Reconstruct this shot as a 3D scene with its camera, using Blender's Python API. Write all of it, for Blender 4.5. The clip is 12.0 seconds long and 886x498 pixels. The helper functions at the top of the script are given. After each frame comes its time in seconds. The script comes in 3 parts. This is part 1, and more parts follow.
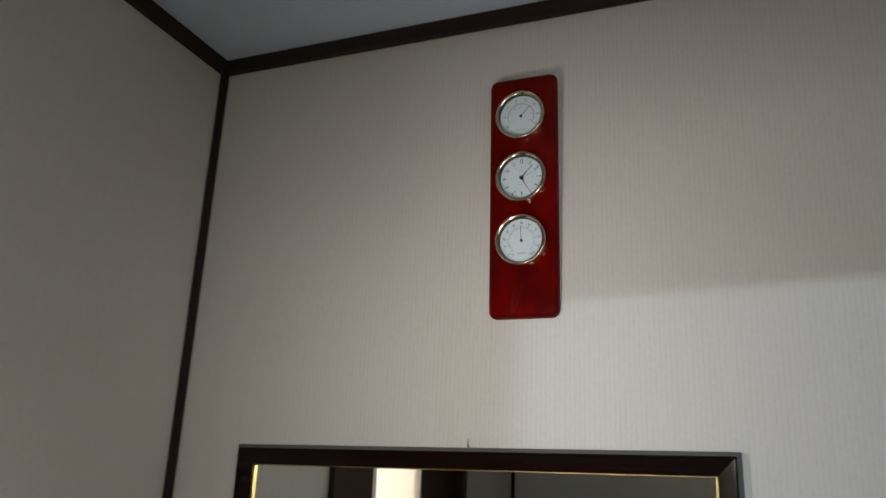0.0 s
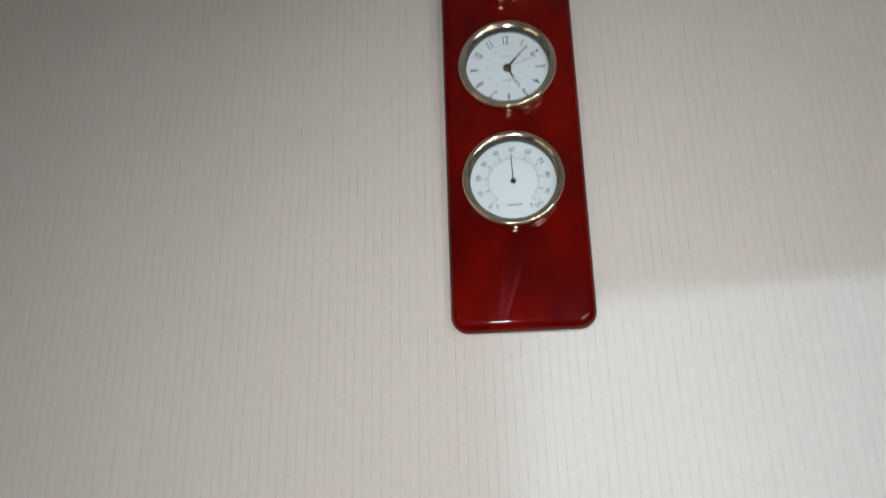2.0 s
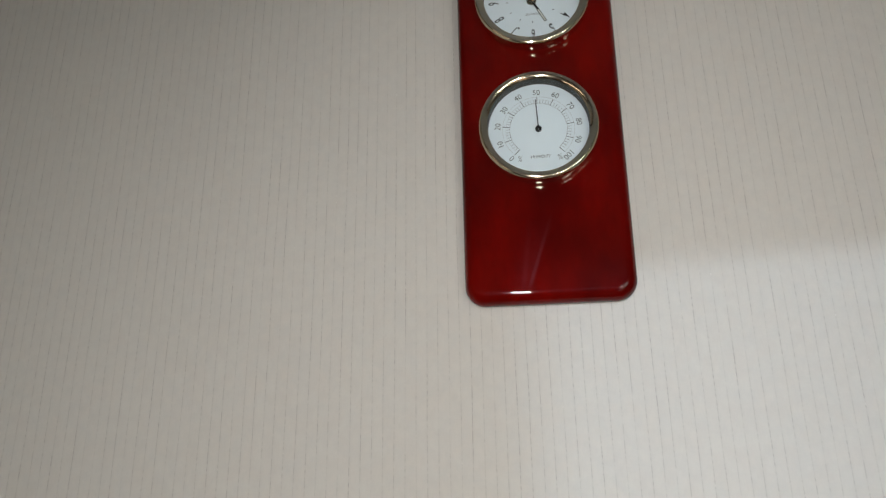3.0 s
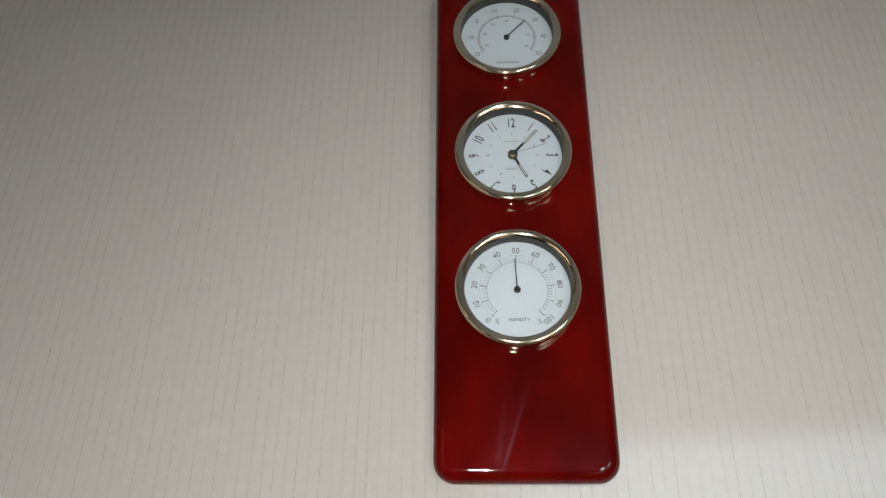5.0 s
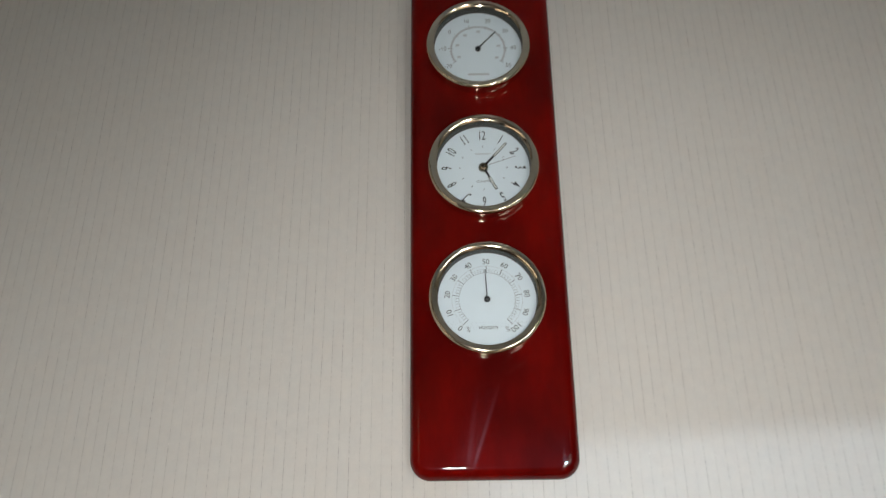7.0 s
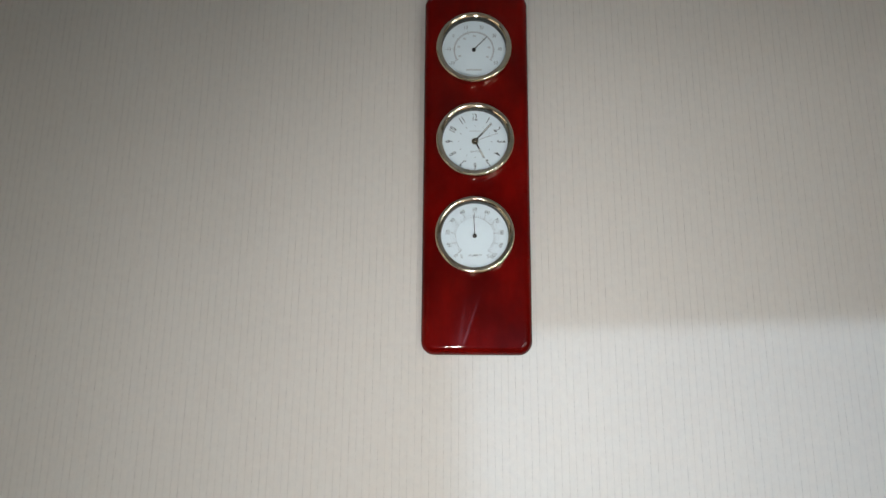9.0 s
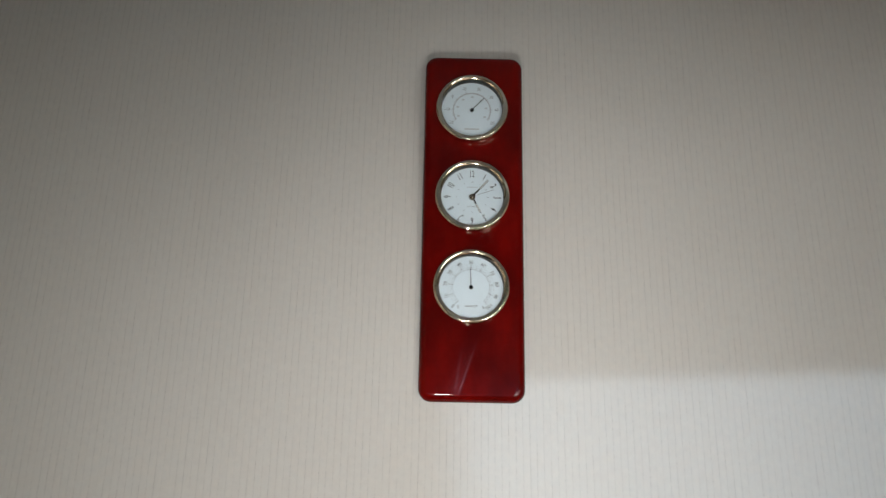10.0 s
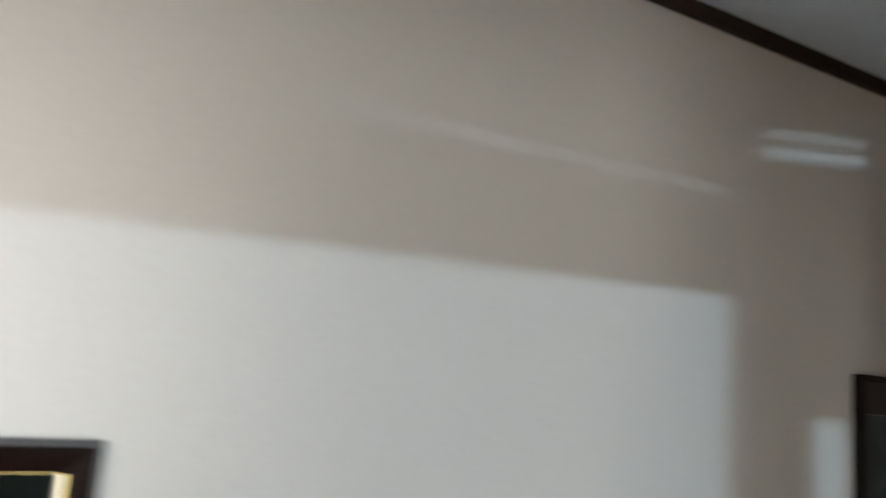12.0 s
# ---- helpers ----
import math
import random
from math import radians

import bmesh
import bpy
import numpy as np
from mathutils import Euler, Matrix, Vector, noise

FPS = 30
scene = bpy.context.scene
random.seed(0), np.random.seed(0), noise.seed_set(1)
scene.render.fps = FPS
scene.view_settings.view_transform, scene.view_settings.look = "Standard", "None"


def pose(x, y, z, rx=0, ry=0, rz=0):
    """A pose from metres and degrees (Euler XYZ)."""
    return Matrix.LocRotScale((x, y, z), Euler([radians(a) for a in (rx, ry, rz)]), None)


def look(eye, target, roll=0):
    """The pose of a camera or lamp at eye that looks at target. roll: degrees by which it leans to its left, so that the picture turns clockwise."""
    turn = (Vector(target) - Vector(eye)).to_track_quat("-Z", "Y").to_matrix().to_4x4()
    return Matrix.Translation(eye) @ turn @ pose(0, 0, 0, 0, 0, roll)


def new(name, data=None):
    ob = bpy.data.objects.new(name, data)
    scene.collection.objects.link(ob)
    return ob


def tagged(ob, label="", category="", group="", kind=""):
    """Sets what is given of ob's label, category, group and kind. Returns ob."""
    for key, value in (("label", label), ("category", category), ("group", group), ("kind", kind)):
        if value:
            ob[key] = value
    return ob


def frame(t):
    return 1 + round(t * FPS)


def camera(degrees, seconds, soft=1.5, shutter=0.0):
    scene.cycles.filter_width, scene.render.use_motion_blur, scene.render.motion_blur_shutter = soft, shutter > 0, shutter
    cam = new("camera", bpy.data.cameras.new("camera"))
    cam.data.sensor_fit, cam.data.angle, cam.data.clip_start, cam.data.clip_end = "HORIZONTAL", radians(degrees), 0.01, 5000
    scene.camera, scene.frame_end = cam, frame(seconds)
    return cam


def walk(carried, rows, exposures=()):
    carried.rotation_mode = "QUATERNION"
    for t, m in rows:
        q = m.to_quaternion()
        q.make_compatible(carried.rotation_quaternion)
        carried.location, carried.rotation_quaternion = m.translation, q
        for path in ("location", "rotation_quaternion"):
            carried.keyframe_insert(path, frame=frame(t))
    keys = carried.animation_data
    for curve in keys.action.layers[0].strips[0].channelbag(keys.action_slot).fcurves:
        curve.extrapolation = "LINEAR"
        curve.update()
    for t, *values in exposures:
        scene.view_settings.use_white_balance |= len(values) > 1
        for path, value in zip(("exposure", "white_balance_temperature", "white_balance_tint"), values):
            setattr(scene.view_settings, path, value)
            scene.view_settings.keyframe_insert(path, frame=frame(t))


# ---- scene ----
# ---------------------------------------------------------------- camera
cam = camera(59.0, 12.0, soft=1.35, shutter=0.55)
PATH = [
    (0, (0.3367, -1.1552, 1.5747), (-0.3991, 0.6140, 2.1478), 2.56),
    (0.5, (0.2019, -0.9947, 1.5996), (-0.3943, 0.8115, 2.2180), 2.10),
    (1, (0.1143, -0.8261, 1.6036), (-0.3759, 0.9759, 2.3194), 3.19),
    (1.5, (0.0371, -0.7229, 1.6586), (-0.1947, 1.1465, 2.3307), 1.16),
    (2, (-0.0097, -0.6067, 1.6723), (-0.1736, 1.2610, 2.3684), -1.40),
    (2.5, (-0.0078, -0.5356, 1.6755), (-0.2350, 1.3345, 2.3471), -0.58),
    (4.3, (-0.0444, -0.4993, 1.7000), (-0.0950, 1.3065, 2.5582), -0.39),
    (4.5, (-0.0444, -0.5049, 1.7051), (-0.0719, 1.2820, 2.6031), 0.00),
    (5, (-0.0333, -0.4945, 1.7273), (-0.1008, 1.2719, 2.6627), 0.33),
    (5.5, (-0.0369, -0.4783, 1.7503), (-0.0687, 1.3862, 2.4733), 0.17),
    (6, (-0.0346, -0.4735, 1.7551), (-0.0791, 1.4050, 2.4402), 0.06),
    (6.5, (-0.0263, -0.4978, 1.7521), (-0.0917, 1.3543, 2.5040), -0.66),
    (6.7, (-0.0270, -0.5164, 1.7580), (-0.0734, 1.3149, 2.5606), -0.69),
    (8.3, (-0.0446, -0.7129, 1.7198), (0.0205, 1.1599, 2.4186), -0.80),
    (8.5, (-0.0374, -0.7426, 1.7154), (-0.0057, 1.1494, 2.3630), -0.29),
    (9, (-0.0203, -0.8100, 1.7177), (-0.0564, 1.1197, 2.2423), 0.46),
    (9.5, (-0.0287, -0.8366, 1.7207), (-0.0706, 1.0811, 2.2870), 1.37),
    (10, (-0.0437, -0.8477, 1.7187), (-0.0197, 1.0523, 2.3427), 0.95),
    (10.4, (-0.0509, -0.8706, 1.7190), (0.0477, 1.0392, 2.3047), 1.51),
    (10.5, (-0.0515, -0.8818, 1.7190), (0.0681, 1.0365, 2.2724), 1.45),
    (11, (-0.0663, -0.8570, 1.7245), (0.1805, 1.0845, 2.1364), 0.96),
    (11.2, (-0.0734, -0.8529, 1.7006), (0.3356, 1.0559, 2.1355), 1.10),
    (11.5, (-0.0098, -0.8386, 1.7144), (0.5787, 1.0359, 2.0885), 1.73),
    (11.7, (0.0706, -0.8756, 1.7301), (0.7682, 0.9680, 2.0682), 3.39),
    (11.9, (0.1249, -0.8707, 1.7391), (1.0413, 0.8809, 2.0422), 4.55),
    (12, (0.1928, -0.8883, 1.7128), (1.1438, 0.8375, 2.0556), 4.61),
]
EXPOSURES = [
    (0, -0.60, 6580, 10), (0.5, -0.49, 6500, 10), (1, -0.26, 6380, 10), (2, -0.10, 6330, 10), (2.5, -0.24, 6400, 10),
    (4.5, -0.44, 6540, 10), (5.0, -0.12, 6430, 10), (5.5, -0.09, 6430, 10), (6.5, -0.17, 6460, 10), (8.5, -0.04, 6320, 10),
    (10, -0.17, 6390, 10), (11.0, -0.18, 6320, 10), (11.5, -0.16, 6320, 10), (12, 0.13, 6520, 10),
]
walk(cam, [(t, look(eye, target, roll)) for t, eye, target, roll in PATH], EXPOSURES)

# ---------------------------------------------------------------- plan, in metres
# The papered wall lies at y = 0, the room in front of it; the floor is z = 0.
X_LEFT, X_RIGHT = -0.6458, 2.20
Y_BACK, Y_HALL = -2.07, -7.20
CEIL = 2.381
WALL = 0.10
DOORWAY = (0.4288, 1.3123, 1.795, 1.8297)   # opening to the hall, cut to the lit patch's edges: x from, x to, height at either side
GLARE_SLOT = (1.368, 1.572, 2.0030, 2.0458)      # slot added to throw the high glare: x from, x to, z from, z to
STRIP_SLOT = (1.4589, 1.5255, 1.695)         # upright slot added to throw a lit strip: x from, x to, height
GLASS_DOOR = (-1.50, -0.578, 2.13)       # door in the left wall: y from, y to, height

# ---------------------------------------------------------------- world and lights
world = bpy.data.worlds.new("world")
world.use_nodes = True
scene.world = world
wn = world.node_tree.nodes
sky = wn.new("ShaderNodeTexSky")
sky.sky_type, sky.sun_disc = "NISHITA", False
sky.sun_elevation, sky.sun_rotation = radians(35), radians(200)
world.node_tree.links.new(sky.outputs[0], wn["Background"].inputs[0])
wn["Background"].inputs[1].default_value = 0.10


def lamp(name, kind, m, energy, colour, **more):
    data = bpy.data.lights.new(name, kind)
    data.energy, data.color = energy, colour
    for key, value in more.items():
        if key == "size":
            data.size = value
        elif key == "size_y":
            data.shape, data.size_y = "RECTANGLE", value
        elif key == "radius":
            data.shadow_soft_size = value
        elif key == "cone":
            data.spot_size, data.spot_blend = radians(value), 1.0
    ob = new(name, data)
    ob.matrix_world = m
    return ob


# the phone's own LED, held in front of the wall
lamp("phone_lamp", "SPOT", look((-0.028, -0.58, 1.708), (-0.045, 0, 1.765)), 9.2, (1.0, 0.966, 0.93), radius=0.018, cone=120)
# added hall lamps: daylight for the lit wall patch, then low and side fills
lamp("wall_patch_light", "AREA", look((1.50, -7.10, 1.669), (0.6, 0, 1.669)), 160, (0.60, 0.80, 1.0), size=0.13, size_y=0.05)
lamp("low_fill_light", "AREA", look((1.675, -7.10, 0.62), (0.90, 0, 0.9)), 128, (0.97, 0.96, 0.94), size=0.85, size_y=0.9)
lamp("side_fill_light", "AREA", look((2.13, -3.8, 1.55), (0, -3.8, 1.35)), 94, (1.0, 0.96, 0.89), size=1.6, size_y=1.2)


# ---------------------------------------------------------------- materials
class Nodes:
    """A small helper round one material's node tree."""

    def __init__(self, name):
        self.mat = bpy.data.materials.new(name)
        self.mat.use_nodes = True
        self.tree = self.mat.node_tree
        self.bsdf = self.tree.nodes["Principled BSDF"]

    def add(self, kind, **values):
        node = self.tree.nodes.new(kind)
        for key, value in values.items():
            node.inputs[key.replace("_", " ")].default_value = value
        return node

    def link(self, a, b):
        self.tree.links.new(a, b)
        return self

    def coords(self, sx=1.0, sy=1.0, sz=1.0):
        tc, mp = self.add("ShaderNodeTexCoord"), self.add("ShaderNodeMapping")
        mp.inputs["Scale"].default_value = (sx, sy, sz)
        self.link(tc.outputs["Object"], mp.inputs["Vector"])
        return mp.outputs["Vector"]

    def noise(self, vec, scale, detail=3.0, rough=0.5):
        n = self.add("ShaderNodeTexNoise", Scale=scale, Detail=detail, Roughness=rough)
        self.link(vec, n.inputs["Vector"])
        return n.outputs["Fac"]

    def ramp(self, fac, *stops):
        r = self.tree.nodes.new("ShaderNodeValToRGB")
        e = r.color_ramp.elements
        while len(e) < len(stops):
            e.new(0.5)
        for el, (p, c) in zip(e, stops):
            el.position = p
            el.color = (*c, 1) if isinstance(c, tuple) else (c, c, c, 1)
        self.link(fac, r.inputs["Fac"])
        return r.outputs["Color"]

    def mix(self, fac, a, b, how="MIX"):
        m = self.tree.nodes.new("ShaderNodeMix")
        m.data_type, m.blend_type = "RGBA", how
        for slot, v in ((0, fac), (6, a), (7, b)):
            if isinstance(v, (int, float)):
                m.inputs[slot].default_value = v
            elif isinstance(v, tuple):
                m.inputs[slot].default_value = (*v, 1)
            else:
                self.link(v, m.inputs[slot])
        return m.outputs[2]

    def math(self, how, a, b=0.0):
        m = self.tree.nodes.new("ShaderNodeMath")
        m.operation = how
        for slot, v in ((0, a), (1, b)):
            if isinstance(v, (int, float)):
                m.inputs[slot].default_value = v
            else:
                self.link(v, m.inputs[slot])
        return m.outputs[0]

    def bump(self, height, strength, distance):
        b = self.add("ShaderNodeBump", Strength=strength, Distance=distance)
        self.link(height, b.inputs["Height"])
        self.link(b.outputs["Normal"], self.bsdf.inputs["Normal"])
        return self

    def set(self, **values):
        for key, value in values.items():
            inp = self.bsdf.inputs[key.replace("_", " ")]
            if isinstance(value, (int, float)):
                inp.default_value = value
            elif isinstance(value, tuple):
                inp.default_value = (*value, 1) if len(value) == 3 else value
            else:
                self.link(value, inp)
        return self


def wallpaper(name, along, light, dark):
    """Cream paper with fine broken upright threads. along: the axis that runs along the wall."""
    n = Nodes(name)
    def c(s_along, s_up):
        return n.coords(s_along if along == "x" else 0.0, s_along if along == "y" else 0.0, s_up)
    # threads about 7 mm apart, broken into dashes, that waver a little and fade along their length
    sep = n.tree.nodes.new("ShaderNodeSeparateXYZ")
    n.link(n.coords(), sep.inputs[0])
    run, up = sep.outputs["X" if along == "x" else "Y"], sep.outputs["Z"]
    waver = n.math("MULTIPLY", n.math("SUBTRACT", n.noise(c(40, 7), 1.0, 2), 0.5), 0.0022)
    turn = n.math("MULTIPLY", n.math("ADD", run, waver), 1 / 0.00735)
    phase, count = n.math("FRACT", turn), n.math("FLOOR", turn)

    def along_thread(per_metre, seed, detail=2.0):
        v = n.tree.nodes.new("ShaderNodeCombineXYZ")
        n.link(n.math("MULTIPLY", count, 7.31), v.inputs[0])
        n.link(n.math("MULTIPLY", up, per_metre), v.inputs[1])
        v.inputs[2].default_value = seed
        return n.noise(v.outputs[0], 1.0, detail)

    line = n.ramp(phase, (0.440, 0.0), (0.462, 1.0), (0.505, 1.0), (0.527, 0.0))
    halo = n.ramp(phase, (0.20, 0.0), (0.48, 1.0), (0.76, 0.0))
    fade = n.ramp(along_thread(20, 0.3, 3), (0.36, 0.20), (0.66, 1.0))
    dash = n.ramp(along_thread(420, 4.1), (0.40, 0.15), (0.60, 1.0))
    fleck = n.ramp(along_thread(420, 9.7), (0.70, 0.0), (0.76, 1.0))
    thread = n.mix(1.0, n.mix(1.0, line, fade, "MULTIPLY"), dash, "MULTIPLY")
    grain = n.noise(c(1500, 160), 1.0, 2, 0.6)
    weave = n.noise(c(260, 700), 1.0, 2, 0.6)
    cloud = n.noise(n.coords(), 2.3, 3)
    base = n.mix(n.math("MULTIPLY", grain, 0.10), light, dark)
    base = n.mix(n.math("MULTIPLY", weave, 0.06), base, dark)
    mottle = n.noise(c(130, 110), 1.0, 3, 0.6)
    base = n.mix(n.ramp(mottle, (0.35, 0.0), (0.65, 0.5)), base, n.mix(1.0, base, (0.90, 0.91, 0.93), "MULTIPLY"))
    hue = n.noise(c(80, 70), 1.0, 2)
    base = n.mix(n.ramp(hue, (0.40, 0.0), (0.62, 0.35)), base, n.mix(1.0, base, (1.02, 0.975, 0.95), "MULTIPLY"))
    base = n.mix(n.math("MULTIPLY", cloud, 0.12), base, tuple(v * 0.8 for v in light))
    base = n.mix(n.math("MULTIPLY", n.mix(1.0, halo, fade, "MULTIPLY"), 0.03), base, dark)
    base = n.mix(n.math("MULTIPLY", thread, 0.43), base, dark)
    base = n.mix(n.math("MULTIPLY", n.mix(1.0, line, fleck, "MULTIPLY"), 0.5), base, (0.78, 0.76, 0.72))
    n.set(Base_Color=base, Roughness=0.72, Specular_IOR_Level=0.3)
    n.bump(n.math("SUBTRACT", n.math("MULTIPLY", grain, 0.4), thread), 0.25, 0.0005)
    return n.mat


def timber(name, a, b, rough, axis="x", scale=1.0, gloss=0.4):
    n = Nodes(name)
    st = {"x": (2.5, 60, 60), "y": (60, 2.5, 60), "z": (60, 60, 2.5)}[axis]
    g = n.noise(n.coords(*st), scale, 5, 0.65)
    blot = n.noise(n.coords(), 9 * scale, 3)
    col = n.mix(n.ramp(g, (0.35, 0.0), (0.7, 1.0)), a, b)
    col = n.mix(n.math("MULTIPLY", blot, 0.4), col, tuple(v * 0.5 for v in a))
    n.set(Base_Color=col, Roughness=n.math("ADD", n.math("MULTIPLY", g, 0.2), rough), Specular_IOR_Level=gloss)
    n.bump(g, 0.25, 0.0008)
    return n.mat


def plain(name, colour, rough, metal=0.0, vary=0.1, size=30.0, relief=0.0, **more):
    n = Nodes(name)
    f = n.noise(n.coords(), size, 4)
    n.set(Base_Color=n.mix(f, tuple(v * (1 - vary) for v in colour), tuple(min(1, v * (1 + vary)) for v in colour)),
          Roughness=rough, Metallic=metal, **more)
    if relief:
        n.bump(f, 0.3, relief)
    return n.mat


def lacquer():
    """Mahogany-red piano lacquer: cloudy wood under a smooth clear coat."""
    n = Nodes("red_lacquer")
    grain = n.noise(n.coords(210, 210, 60), 1.0, 4, 0.65)
    cloud = n.noise(n.coords(-1, 1, 0.6), 27, 3)
    col = n.mix(n.ramp(cloud, (0.32, 0.0), (0.68, 1.0)), (0.066, 0.0012, 0.0007), (0.146, 0.0022, 0.0009))
    col = n.mix(n.math("MULTIPLY", grain, 0.45), col, (0.035, 0.0008, 0.0007))
    # slanting lamp glare painted into the specular level, lower middle: a fan, two streaks
    sep = n.tree.nodes.new("ShaderNodeSeparateXYZ")
    n.link(n.coords(), sep.inputs[0])
    across = n.math("SUBTRACT", sep.outputs["X"], n.math("MULTIPLY", n.math("SUBTRACT", sep.outputs["Z"], 0.035), 0.34))
    across = n.math("ADD", n.math("MULTIPLY", n.math("ADD", across, 0.0055), 20), 0.5)
    fan = n.ramp(across, (0.16, 0.0), (0.46, 1.0), (0.58, 0.0))
    mark = n.ramp(across, (0.472, 0.0), (0.495, 1.0), (0.510, 1.0), (0.540, 0.0))
    steep = n.math("SUBTRACT", sep.outputs["X"], n.math("MULTIPLY", n.math("SUBTRACT", sep.outputs["Z"], 0.035), 0.13))
    second = n.ramp(n.math("ADD", n.math("MULTIPLY", n.math("ADD", steep, 0.0150), 20), 0.5), (0.46, 0.0), (0.50, 1.0), (0.52, 1.0), (0.56, 0.0))
    low = n.ramp(sep.outputs["Z"], (0.008, 0.2), (0.014, 1.0), (0.034, 0.7), (0.066, 0.0))
    glare = n.math("ADD", n.math("MULTIPLY", fan, 0.05), n.math("ADD", n.math("MULTIPLY", mark, 0.16), n.math("MULTIPLY", second, 0.07)))
    glare_level = n.math("ADD", n.mix(1.0, glare, low, "MULTIPLY"), 0.012)
    n.set(Base_Color=col, Roughness=0.36, Specular_IOR_Level=glare_level, Specular_Tint=(0.95, 0.72, 0.95),
          Coat_Weight=1.0, Coat_Roughness=0.03, Coat_IOR=1.27)
    return n.mat


def gold():
    """Polished pale gold plating with faint smears."""
    n = Nodes("pale_gold")
    smear = n.noise(n.coords(), 45, 3)
    n.set(Base_Color=n.mix(smear, (0.64, 0.54, 0.39), (0.77, 0.67, 0.51)), Metallic=1.0, Specular_Tint=(1.0, 0.97, 0.88),
          Roughness=n.math("ADD", 0.09, n.math("MULTIPLY", smear, 0.05)))
    n.bump(n.noise(n.coords(), 95, 2), 0.25, 0.0006)      # slightly uneven pressing breaks up the reflections
    return n.mat


def clear_glass(name, rough=0.0, tint=(1, 1, 1)):
    """Solid glass."""
    n = Nodes(name)
    n.set(Base_Color=tint, Roughness=rough, Transmission_Weight=1.0, IOR=1.45)
    return n.mat


def thin_glass(name):
    """A thin flat pane: clear, with a weak mirror image by Fresnel."""
    n = Nodes(name)
    out = n.tree.nodes["Material Output"]
    clear, gloss, fres, mix = (n.add("ShaderNodeBsdfTransparent"), n.add("ShaderNodeBsdfGlossy", Roughness=0.01), n.add("ShaderNodeFresnel", IOR=1.35), n.add("ShaderNodeMixShader"))
    n.link(fres.outputs[0], mix.inputs[0]).link(clear.outputs[0], mix.inputs[1]).link(gloss.outputs[0], mix.inputs[2])
    n.link(mix.outputs[0], out.inputs["Surface"])
    return n.mat


def glowing(name, colour, strength):
    n = Nodes(name)
    f = n.noise(n.coords(1, 1, 0.5), 6, 3)
    n.set(Base_Color=(0.0, 0.0, 0.0), Emission_Color=n.mix(f, tuple(v * 0.7 for v in colour), colour), Emission_Strength=strength)
    return n.mat


PAPER_LIGHT, PAPER_DARK = (0.607, 0.592, 0.549), (0.11, 0.10, 0.085)
M_PAPER_X = wallpaper("wallpaper_front", "x", PAPER_LIGHT, PAPER_DARK)
M_PAPER_Y = wallpaper("wallpaper_side", "y", PAPER_LIGHT, PAPER_DARK)
M_CEIL = plain("ceiling_board", (0.64, 0.75, 0.89), 0.8, vary=0.05, size=60, relief=0.0005)
M_FLOOR = timber("floor_timber", (0.17, 0.09, 0.045), (0.28, 0.16, 0.08), 0.35, "x")
M_TRIM_X = timber("dark_trim_x", (0.020, 0.012, 0.009), (0.040, 0.025, 0.018), 0.50, "x", gloss=0.2)
M_TRIM_Y = timber("dark_trim_y", (0.020, 0.012, 0.009), (0.040, 0.025, 0.018), 0.50, "y", gloss=0.2)
M_TRIM_Z = timber("dark_trim_z", (0.019, 0.012, 0.009), (0.036, 0.022, 0.016), 0.50, "z", gloss=0.2)
M_FRAME = timber("mirror_frame_wood", (0.007, 0.0035, 0.0028), (0.015, 0.006, 0.0045), 0.14, "x", gloss=0.22)
M_EDGE = plain("grey_edge", (0.15, 0.155, 0.165), 0.22, 1.0, 0.2, 60)
M_GILT = plain("gilt_lip", (0.50, 0.36, 0.13), 0.36, 1.0, 0.15, 90)
M_MIRROR = plain("silvered_mirror", (0.90, 0.92, 0.90), 0.015, 1.0, 0.01, 4)
M_LACQUER = lacquer()
M_GOLD = gold()
M_DIAL = plain("white_dial", (0.60, 0.695, 0.74), 0.45, vary=0.03, size=120)
M_DIAL_RIM = plain("dial_inner_wall", (0.050, 0.052, 0.045), 0.5, 0.0, 0.2, 80, Specular_IOR_Level=0.2)
M_INK = plain("black_ink", (0.022, 0.022, 0.024), 0.5, vary=0.2, size=300)
M_INK_GREY = plain("grey_ink", (0.16, 0.18, 0.19), 0.5, vary=0.15, size=300)
M_INK_PALE = plain("pale_grey_ink", (0.42, 0.46, 0.48), 0.5, vary=0.1, size=300)
M_LUME = plain("luminous_filling", (0.60, 0.64, 0.60), 0.5, vary=0.1, size=400)
M_BRASS = plain("brass_hub", (0.15, 0.125, 0.085), 0.22, 1.0, 0.15, 200)
M_BLACK = plain("black_plastic", (0.015, 0.015, 0.016), 0.2, vary=0.2, size=300)
M_GLASS = thin_glass("dial_glass")
M_STEEL = plain("nail_steel", (0.55, 0.53, 0.50), 0.45, 0.0, 0.2, 200)
M_DOOR = timber("door_wood", (0.030, 0.018, 0.011), (0.055, 0.032, 0.020), 0.60, "z", gloss=0.12)
M_FROST = clear_glass("frosted_glass", 0.35, (0.97, 0.95, 0.90))
M_GLOW = glowing("daylight_outside", (1.0, 0.84, 0.66), 4.2)
M_WHITE = plain("white_paint", (0.76, 0.75, 0.72), 0.5, vary=0.05)
M_HALL = plain("hall_plaster", (0.62, 0.60, 0.55), 0.8, vary=0.08, size=12, relief=0.001)
M_CABINET = timber("cabinet_wood", (0.010, 0.022, 0.022), (0.020, 0.038, 0.036), 0.40, "z", gloss=0.3)
M_MAT = plain("dark_mount", (0.022, 0.017, 0.016), 0.6, vary=0.2, size=60)


